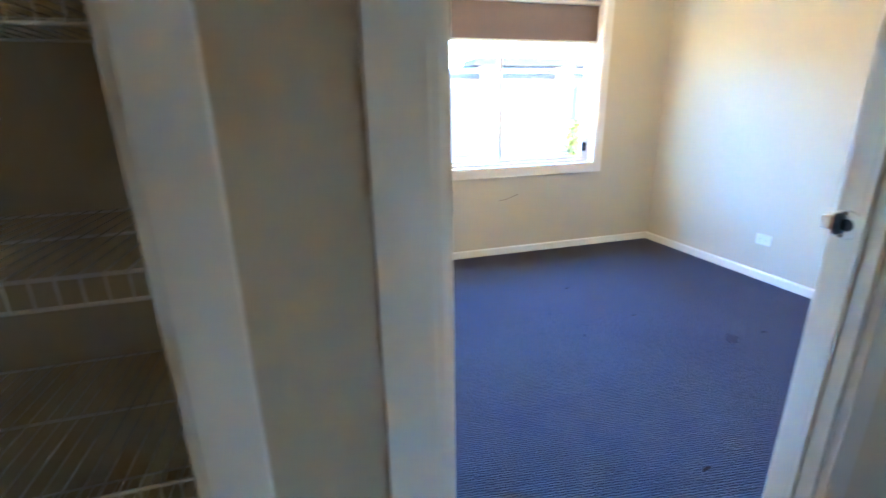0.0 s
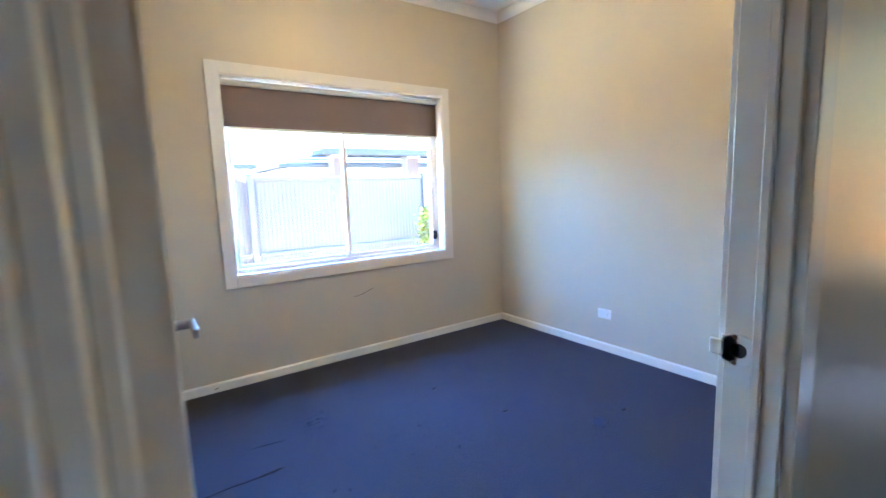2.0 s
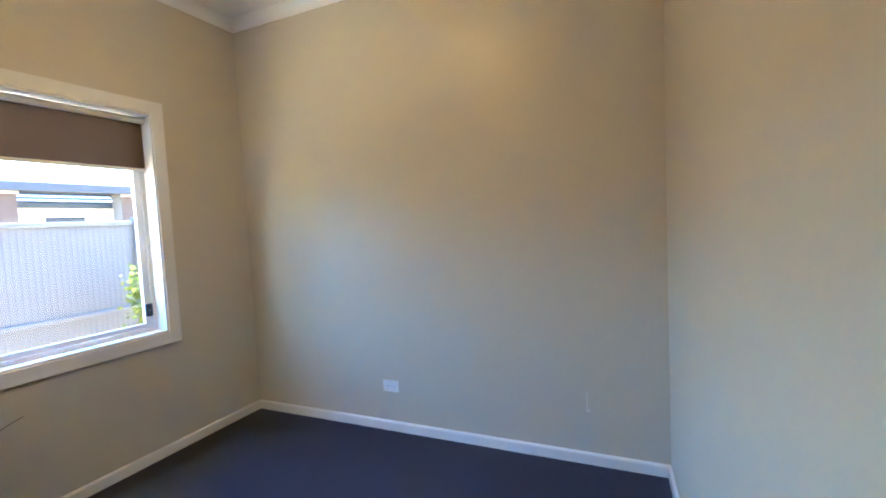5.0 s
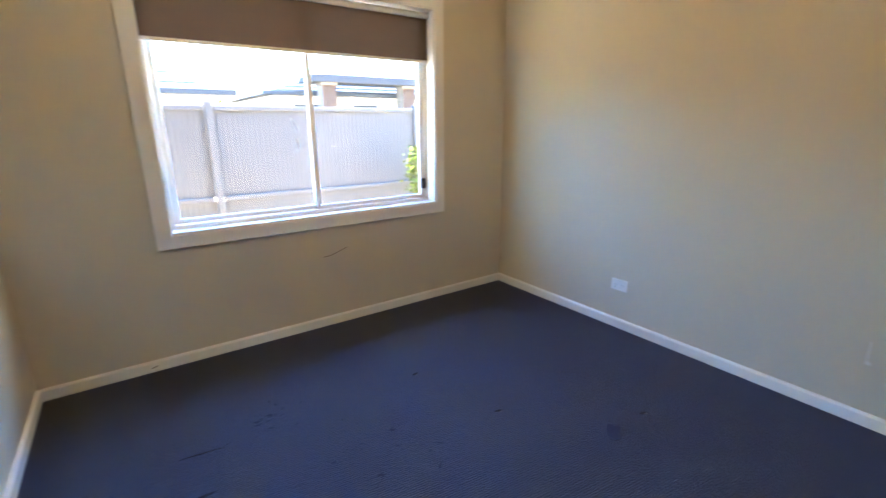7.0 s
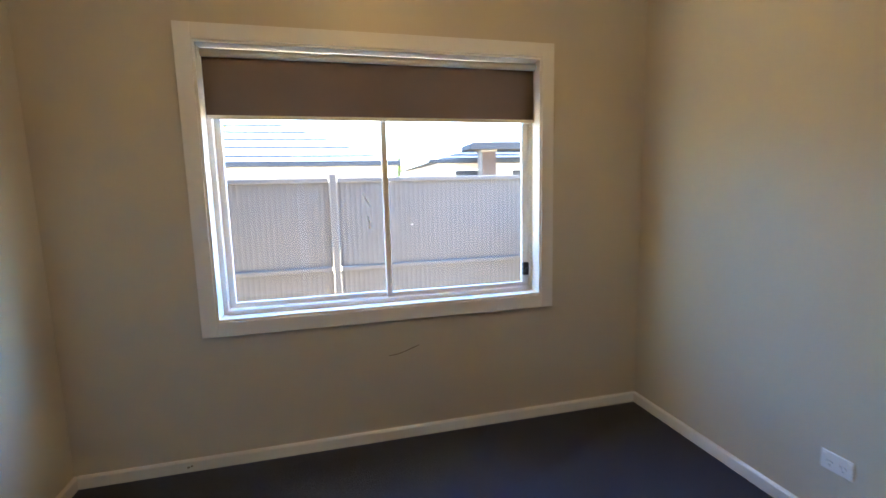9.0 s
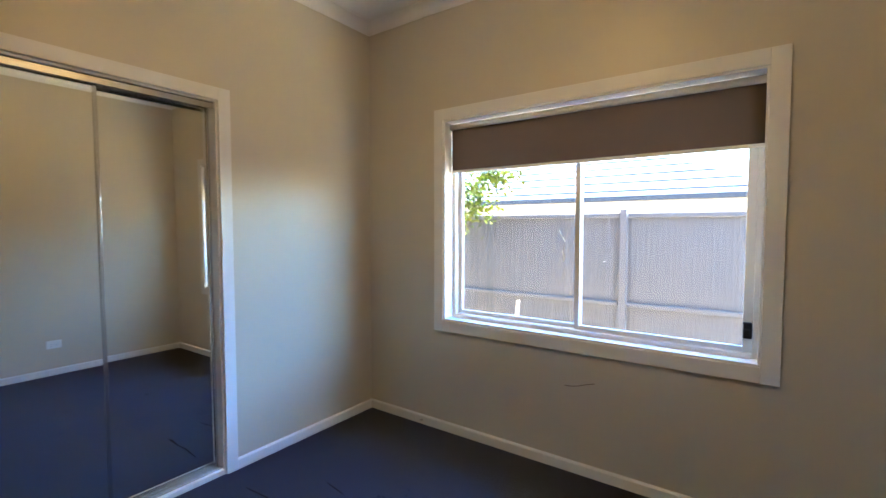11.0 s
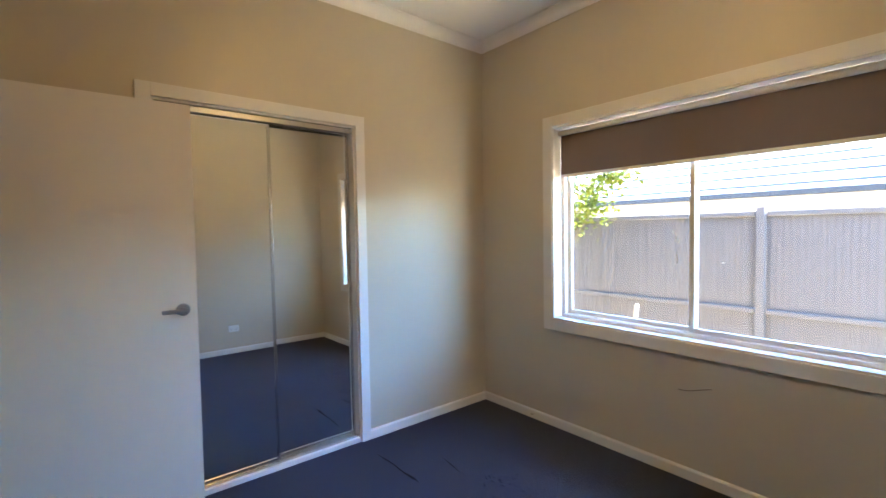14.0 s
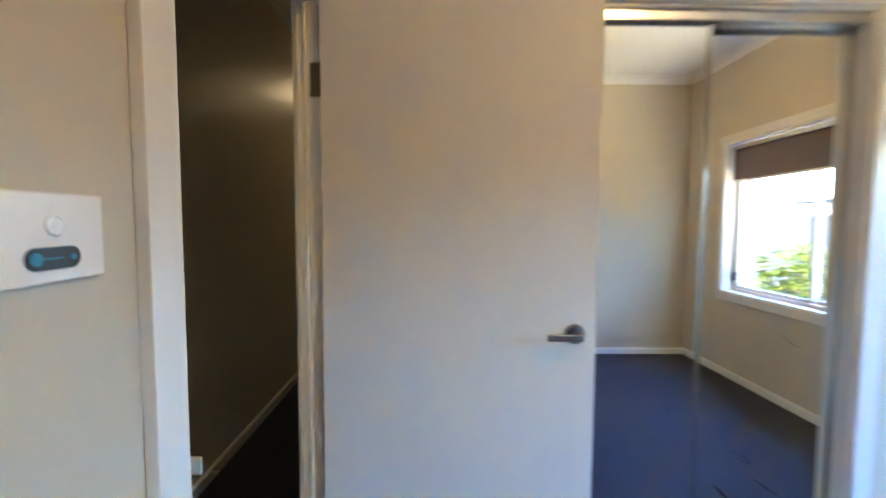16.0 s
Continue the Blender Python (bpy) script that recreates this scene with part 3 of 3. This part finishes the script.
def wire_shelf(z):
    s = thing("wire_shelf", "white coated wire shelf in the dark linen cupboard", "shelf", "linen cupboard shelves", at=(0, 0, z))
    x0, x1, y0, y1 = LINEN_X0 - 0.08, -0.138, 0.02, 0.46
    for y, dz in ((y0, 0.0), (y0, -0.038), ((y0 + y1) / 2, 0.0), (y1, 0.0)):
        b = bmesh.new()
        rod(b, (x0, y, dz), (x1, y, dz), 0.0032, seg=8)
        part("long_wire", b, PLASTIC, s)
    n, wire_mesh = 34, None
    for i in range(n + 1):
        x = x0 + (x1 - x0) * i / n
        if wire_mesh is None:
            b = bmesh.new()
            rod(b, (0, y0 - 0.001, 0.0036), (0, y1, 0.0036), 0.0015, seg=6)
            rod(b, (0, y0 - 0.0035, 0.004), (0, y0 - 0.0035, -0.038), 0.0015, seg=6)
            w = part("cross_wire", b, PLASTIC, s)
            wire_mesh = w.data
        else:
            w = new("cross_wire", wire_mesh)
            w.parent = s
        w.location.x = x
    return s


shelf = wire_shelf(0.41)
for z in (0.74, 1.07, 1.39, 1.72):
    copy_thing(shelf, pose(0, 0, z))
structure("wall_linen_east", box(-0.135, -0.1, SOUTH, 0.48, 0.0, CEIL), PAINT, "plain side wall of the linen cupboard", "wall")

glaz = thing("window_2", "tall narrow entry sidelight with obscure glass panes", "window", kind="structure")
bm = bmesh.new()
for y0, y1, z0, z1 in ((-0.56, -0.53, 0.6, 2.4), (-0.35, -0.32, 0.6, 2.4), (-0.53, -0.35, 0.6, 0.65), (-0.53, -0.35, 2.35, 2.4), (-0.53, -0.35, 1.43, 1.46), (-0.53, -0.35, 1.78, 1.81), (-0.53, -0.35, 2.08, 2.11)):
    cube(bm, HALL_E + 0.03, HALL_E + 0.08, y0, y1, z0, z1, 0.003)
part("window_frame", bm, TRIM, glaz)
for z0, z1 in ((0.645, 1.435), (1.455, 1.785), (1.805, 2.085), (2.105, 2.355)):
    g = part("pane", box(HALL_E + 0.052, HALL_E + 0.057, -0.535, -0.345, z0, z1), FROST, glaz, "obscure glass pane")
    g.visible_shadow = False
stop = thing("door_stop", "small white door stop on the hall skirting board", "door stop", at=(-0.78, HALL_S + 0.016, 0.05))
bm = bmesh.new()
rod(bm, (0, 0, 0), (0, 0.045, 0), 0.0045, 0.004)
part("post", bm, PLASTIC, stop)
bm = bmesh.new()
rod(bm, (0, 0.045, 0), (0, 0.060, 0), 0.0075, 0.006)
part("rubber_tip", bm, BLACK, stop)

# ---- marks on carpet and walls ----
smear = thing("paint_smear", "small white smears dried on the window glass", "smear", at=(0, FY0 + 0.0455, 0))
for chain in (((1.452, 1.385), (1.470, 1.345), (1.486, 1.322), (1.488, 1.312)), ((1.472, 1.262), (1.478, 1.232), (1.484, 1.215), (1.476, 1.190)), ((1.714, 1.205), (1.728, 1.207))):
    bm = bmesh.new()
    for (xa, za), (xb, zb) in zip(chain, chain[1:]):
        rod(bm, (xa, 0, za), (xb, 0, zb), 0.0035, 0.0025, 6)
    bmesh.ops.scale(bm, vec=(1, 0.12, 1), verts=bm.verts)
    part("streak", bm, FILLER, smear)


def blotch(name, label, x, y, rx, ry, turn, seed, mat=STAIN, lobes=5):
    rnd = random.Random(seed)
    b = bmesh.new()
    ph = [rnd.uniform(0, 6.28) for _ in range(lobes)]
    vs = []
    for k in range(40):
        a = 2 * math.pi * k / 40
        r = 1 + sum(0.08 * math.sin((i + 2) * a + p) for i, p in enumerate(ph))
        vs.append(b.verts.new((rx * r * math.cos(a), ry * r * math.sin(a), 0.0)))
    b.faces.new(vs)
    r = bmesh.ops.extrude_face_region(b, geom=b.faces[:])
    bmesh.ops.translate(b, vec=(0, 0, 0.0015), verts=[g for g in r["geom"] if isinstance(g, bmesh.types.BMVert)])
    ob = tagged(link_mesh(name, b, mat), label, "stain", "marks on the carpet")
    ob.matrix_world = pose(x, y, 0.001, 0, 0, turn)
    return ob


for k, (x, y, rx, ry, turn) in enumerate(((0.555, 1.757, 0.085, 0.007, 3), (0.44, 1.755, 0.07, 0.004, -4), (0.32, 1.752, 0.10, 0.003, 4), (0.62, 2.018, 0.075, 0.004, -8))):
    blotch("carpet_tear", "long dark ripple torn in the charcoal carpet", x, y, rx, ry, turn, k)
for k, (x, y, rx, ry, turn) in enumerate(((1.688, 2.02, 0.020, 0.008, 10), (1.843, 1.50, 0.019, 0.006, -18), (2.395, 1.08, 0.019, 0.007, -24), (1.25, 0.376, 0.022, 0.006, 12), (1.20, 1.883, 0.008, 0.004, 30))):
    blotch("carpet_stain", "small dark worn mark in the charcoal carpet", x, y, rx, ry, turn, 30 + k)
    if k < 3:
        blotch("carpet_fray", "pale frayed fibres at a worn carpet mark", x + 0.004, y - 0.012, rx * 0.55, 0.004, turn + 8, 50 + k, FRAY)
blotch("carpet_stain", "faint darker patch in the charcoal carpet", 2.16, 1.08, 0.060, 0.030, 35, 20, FAINT)
rnd = random.Random(8)
for k in range(26):
    blotch("carpet_fleck", "small faint scuff in the charcoal carpet", rnd.gauss(0.95, 0.06) if k < 14 else rnd.uniform(0.75, 1.5), rnd.gauss(2.10, 0.035) if k < 14 else rnd.uniform(1.35, 2.0), rnd.uniform(0.006, 0.017), rnd.uniform(0.003, 0.007), rnd.uniform(-40, 40), 60 + k, FAINT, 3)
bm = bmesh.new()
pts = [(-0.085 + 0.17 * i / 10, -0.014 + 0.040 * (i / 10) ** 1.6 - 0.003 * math.sin(i * 0.6)) for i in range(11)]
for (xa, za), (xb, zb) in zip(pts, pts[1:]):
    rod(bm, (xa, 0, za), (xb, 0, zb), 0.0022, seg=6)
mark = tagged(link_mesh("wall_scuff", bm, SCUFFDARK), "thin dark scratch on the beige wall under the window", "scuff")
mark.matrix_world = pose(1.63, NORTH - 0.0005, 0.507, 0, 0, 0)
bm = bmesh.new()
cube(bm, -0.0010, 0.0, -0.003, 0.003, -0.045, 0.05, 0.0004)
cube(bm, -0.0010, 0.0, -0.016, 0.004, -0.060, -0.044, 0.0004)
fm = tagged(link_mesh("wall_filler", bm, FILLER), "white filler smear low on the beige wall", "scuff")
fm.matrix_world = pose(EAST - 0.0003, 0.488, 0.350, 0, 0, 0)

for dx, w in ((0.0, 0.006), (0.016, 0.004)):
    chip = tagged(link_mesh("skirting_chip", box(-w, w, -0.0012, 0.0, -0.004, 0.005, 0.0004), SCUFFDARK), "small dark chip in the white skirting board", "scuff", "chips in the skirting")
    chip.matrix_world = pose(0.50 + dx, NORTH - 0.0155, 0.026 + 0.3 * dx)

# ---- outside ----
bm = bmesh.new()
bmesh.ops.create_grid(bm, x_segments=2, y_segments=2, size=300)
bmesh.ops.translate(bm, vec=(0, 0, GROUND), verts=bm.verts)
structure("ground", bm, CONCRETE, "pale dusty concrete and gravel ground", "ground")
structure("eave", box(-4, 5, NORTH + 0.24, NORTH + 0.72, CEIL - 0.42, CEIL - 0.38), WHITE, "white eave lining over the window", "eave")
FY = 5.22


def fence_panel(x):
    f = thing("fence", "grey steel sheet fence panel between pale posts", "fence", "boundary fence panels", at=(x, FY, GROUND))
    part("post", box(-0.034, 0.034, -0.045, 0.03, 0, 1.86, 0.004), FENCEPOST, f)
    for z, h in ((1.775, 0.045), (0.868, 0.045), (0.03, 0.06)):
        part("rail", box(0.045, 2.355, -0.030, 0.03, z, z + h, 0.004), FENCEPOST, f)
    for z0, z1, ribs in ((0.914, 1.774, 46), (0.092, 0.867, 46)):
        b = bmesh.new()
        pitch = (2.364 - 0.036) / ribs
        line = [(0.036 + pitch * (i + u), v) for i in range(ribs) for u, v in ((0.0, -0.002), (0.50, -0.002), (0.64, -0.0045), (0.86, -0.0045))] + [(2.364, -0.002)]
        front = [[b.verts.new((x, y, z)) for x, y in line] for z in (z0, z1)]
        back = [[b.verts.new((x, y + 0.003, z)) for x, y in line] for z in (z0, z1)]
        for i in range(len(line) - 1):
            b.faces.new((front[0][i], front[0][i + 1], front[1][i + 1], front[1][i]))
            b.faces.new((back[0][i + 1], back[0][i], back[1][i], back[1][i + 1]))
        part("sheet", b, FENCE, f)
    return f


first = fence_panel(1.31)
for k in (-4, -3, -2, -1, 1, 2, 3):
    copy_thing(first, pose(1.31 + 2.4 * k, FY, GROUND))


def gable_house(name, label, x0, x1, y0, y1, wall_h, roof_h, wall_mat, roof_mat, over=0.5):
    h = thing(name, label, "house", at=(x0, y0, GROUND))
    w, d = x1 - x0, y1 - y0
    part("wall", box(0, w, 0, d, 0, wall_h), wall_mat, h)
    b = bmesh.new()
    lo = [b.verts.new(p) for p in ((-over, -over, wall_h), (w + over, -over, wall_h), (w + over, d + over, wall_h), (-over, d + over, wall_h))]
    i = min(w, d) / 2
    ridge = [b.verts.new((i, d / 2, wall_h + roof_h)), b.verts.new((w - i, d / 2, wall_h + roof_h))]
    b.faces.new((lo[0], lo[1], ridge[1], ridge[0]))
    b.faces.new((lo[2], lo[3], ridge[0], ridge[1]))
    b.faces.new((lo[3], lo[0], ridge[0]))
    b.faces.new((lo[1], lo[2], ridge[1]))
    b.faces.new(lo[::-1])
    part("roof", b, roof_mat, h)
    for k in range(6):
        t = (k + 1) / 7
        ya, za = -over + (d / 2 + over) * t, wall_h + roof_h * t
        part("roof_batten", box(-over + (i + over) * t, w + over - (i + over) * t, ya - 0.03, ya + 0.03, za - 0.02, za + 0.05, 0.005), BATTEN, h)
    part("gutter", box(-over, w + over, -over - 0.12, -over, wall_h - 0.02, wall_h + 0.14, 0.02), GUTTER, h, "blue-grey gutter")
    return h


def house_window(h, x, y, z, w, hh):
    wob = part("window", box(x, x + w, y - 0.04, y - 0.005, z, z + hh, 0.01), TRIM, h)
    part("pane", box(x + 0.06, x + w - 0.06, y - 0.055, y - 0.041, z + 0.06, z + hh - 0.06), ROOF_GREY, wob, "dark glass pane")


gable_house("house", "cream house with a pale metal roof behind the fence", -16, 2.9, 14.5, 23, 2.44, 2.2, RENDER_WALL, ROOF_PALE)
hb = gable_house("house", "house with brick piers and a low grey roof beyond the fence", 5.6, 20, 18.5, 26, 2.75, 1.3, RENDER_WALL, ROOF_GREY)
for x in (0.7, 3.2, 5.6):
    house_window(hb, x, 0, 1.7, 1.3, 0.8)


def brick_pier(x, y):
    p = thing("brick_pier", "square brown brick porch pier", "pier", "porch piers", at=(x, y, GROUND))
    part("core", box(-0.28, 0.28, -0.28, 0.28, 0, 3.1), MORTAR, p)
    for c in range(18, 36):
        cuts = (-0.29, 0.0, 0.29) if c % 2 else (-0.29, -0.145, 0.145, 0.29)
        for xa, xb in zip(cuts, cuts[1:]):
            part("brick", box(xa + 0.005, xb - 0.005, -0.30, -0.27, c * 0.086 + 0.005, c * 0.086 + 0.078, 0.003), BRICK, p)
    part("cap", box(-0.34, 0.34, -0.34, 0.34, 3.1, 3.2, 0.01), MORTAR, p)
    return p


pier = brick_pier(7.42, 17.6)
copy_thing(pier, pose(10.95, 17.6, GROUND))
porch = thing("porch_roof", "flat grey porch roof over brick piers", "porch roof", at=(6.6, 17.0, GROUND + 3.2))
part("deck", box(0, 7.5, 0, 1.4, 0, 0.22, 0.02), ROOF_GREY, porch)
part("fascia", box(-0.05, 7.55, -0.05, 0.0, -0.02, 0.24, 0.01), ROOF_GREY, porch)


def shrub(x, y, h, spread, z_low, seed, n, lean=0.0):
    rnd = random.Random(seed)
    s = thing("shrub", "sunlit yellow-green leafy shrub by the fence", "shrub", at=(x, y, GROUND))
    t = bmesh.new()
    tips = []
    for k in range(9):
        a = rnd.uniform(0, 6.28)
        p = Vector((0, 0, 0))
        d = Vector((lean + 0.16 * math.cos(a), 0.16 * math.sin(a), 1)).normalized()
        r = 0.014
        for i in range(7):
            q = p + d * (h / 7.0) * rnd.uniform(0.7, 1.05)
            rod(t, p, q, r, r * 0.8, 7)
            p, r = q, r * 0.8
            d = (d + Vector((rnd.uniform(-0.3, 0.3), rnd.uniform(-0.3, 0.3), 0.1))).normalized()
            if p.z > z_low:
                tips.append(p.copy())
    part("stems", t, BARK, s)
    lv = bmesh.new()
    for k in range(n):
        c = rnd.choice(tips) + Vector((rnd.gauss(0, spread), rnd.gauss(0, spread), rnd.gauss(0, spread * 0.8)))
        m = Matrix.Translation(c) @ Euler((rnd.uniform(-0.9, 0.9), rnd.uniform(-0.9, 0.9), rnd.uniform(0, 6.28))).to_matrix().to_4x4()
        l, w = rnd.uniform(0.04, 0.075), rnd.uniform(0.016, 0.028)
        v = [lv.verts.new(m @ Vector(q)) for q in ((0, 0, 0), (l * 0.5, w, 0.006), (l, 0, -0.004), (l * 0.5, -w, 0.006))]
        lv.faces.new((v[0], v[1], v[2]))
        lv.faces.new((v[0], v[2], v[3]))
    tagged(part("leaves", lv, LEAF, s), kind="stuff")
    return s


shrub(-1.36, 4.75, 3.0, 0.11, 1.62, 3, 7000, 0.46)
shrub(3.56, 4.55, 1.46, 0.055, 0.62, 5, 1700)
stake = thing("garden_stake", "pale timber stake leaning by the fence", "stake", at=(0.25, 4.78, GROUND))
part("stick", box(-0.016, 0.016, -0.012, 0.012, -0.02, 0.89, 0.003, m=pose(0, 0, 0, -5, 4, 0)), TIMBER, stake)


def conifer(x, y, h, seed):
    rnd = random.Random(seed)
    t = thing("tree", "slim dark conifer standing beyond the houses", "tree", at=(x, y, GROUND))
    part("trunk", rod(bmesh.new(), (0, 0, 0), (0, 0, h * 0.97), 0.11, 0.02, 10), BARK, t)
    lv = bmesh.new()
    for k in range(2600):
        z = h * (0.22 + 0.78 * rnd.random() ** 1.3)
        tier = 0.75 + 0.25 * math.sin(z * 9.0)
        r = (1.02 - z / h) * 0.95 * tier * math.sqrt(rnd.random()) + 0.03
        a = rnd.uniform(0, 6.28)
        m = Matrix.Translation((r * math.cos(a), r * math.sin(a), z - 0.25 * r)) @ Euler((rnd.uniform(-0.5, 0.5), rnd.uniform(0.1, 0.6), a)).to_matrix().to_4x4()
        l, w = rnd.uniform(0.12, 0.24), rnd.uniform(0.02, 0.05)
        v = [lv.verts.new(m @ Vector(q)) for q in ((-0.4 * l, 0, 0), (0.2 * l, w, 0), (l, 0, -0.02), (0.2 * l, -w, 0))]
        lv.faces.new(v)
    tagged(part("needles", lv, LEAF, t), kind="stuff")
    return t


conifer(7.35, 40.0, 4.9, 17)
downpipe = thing("downpipe", "white rainwater pipe with an elbow on the house corner", "downpipe", at=(3.0, 14.3, GROUND))
bm = bmesh.new()
for p, q in (((0, 0, 0), (0, 0, 2.05)), ((0, 0, 2.05), (-0.14, -0.10, 2.20)), ((-0.14, -0.10, 2.20), (-0.14, -0.40, 2.38))):
    rod(bm, p, q, 0.045, seg=14)
part("pipe", bm, RENDER_WALL, downpipe)
for z in (0.6, 1.8):
    part("clip", box(-0.055, 0.055, -0.055, 0.2, z, z + 0.03, 0.004), TRACK, downpipe)
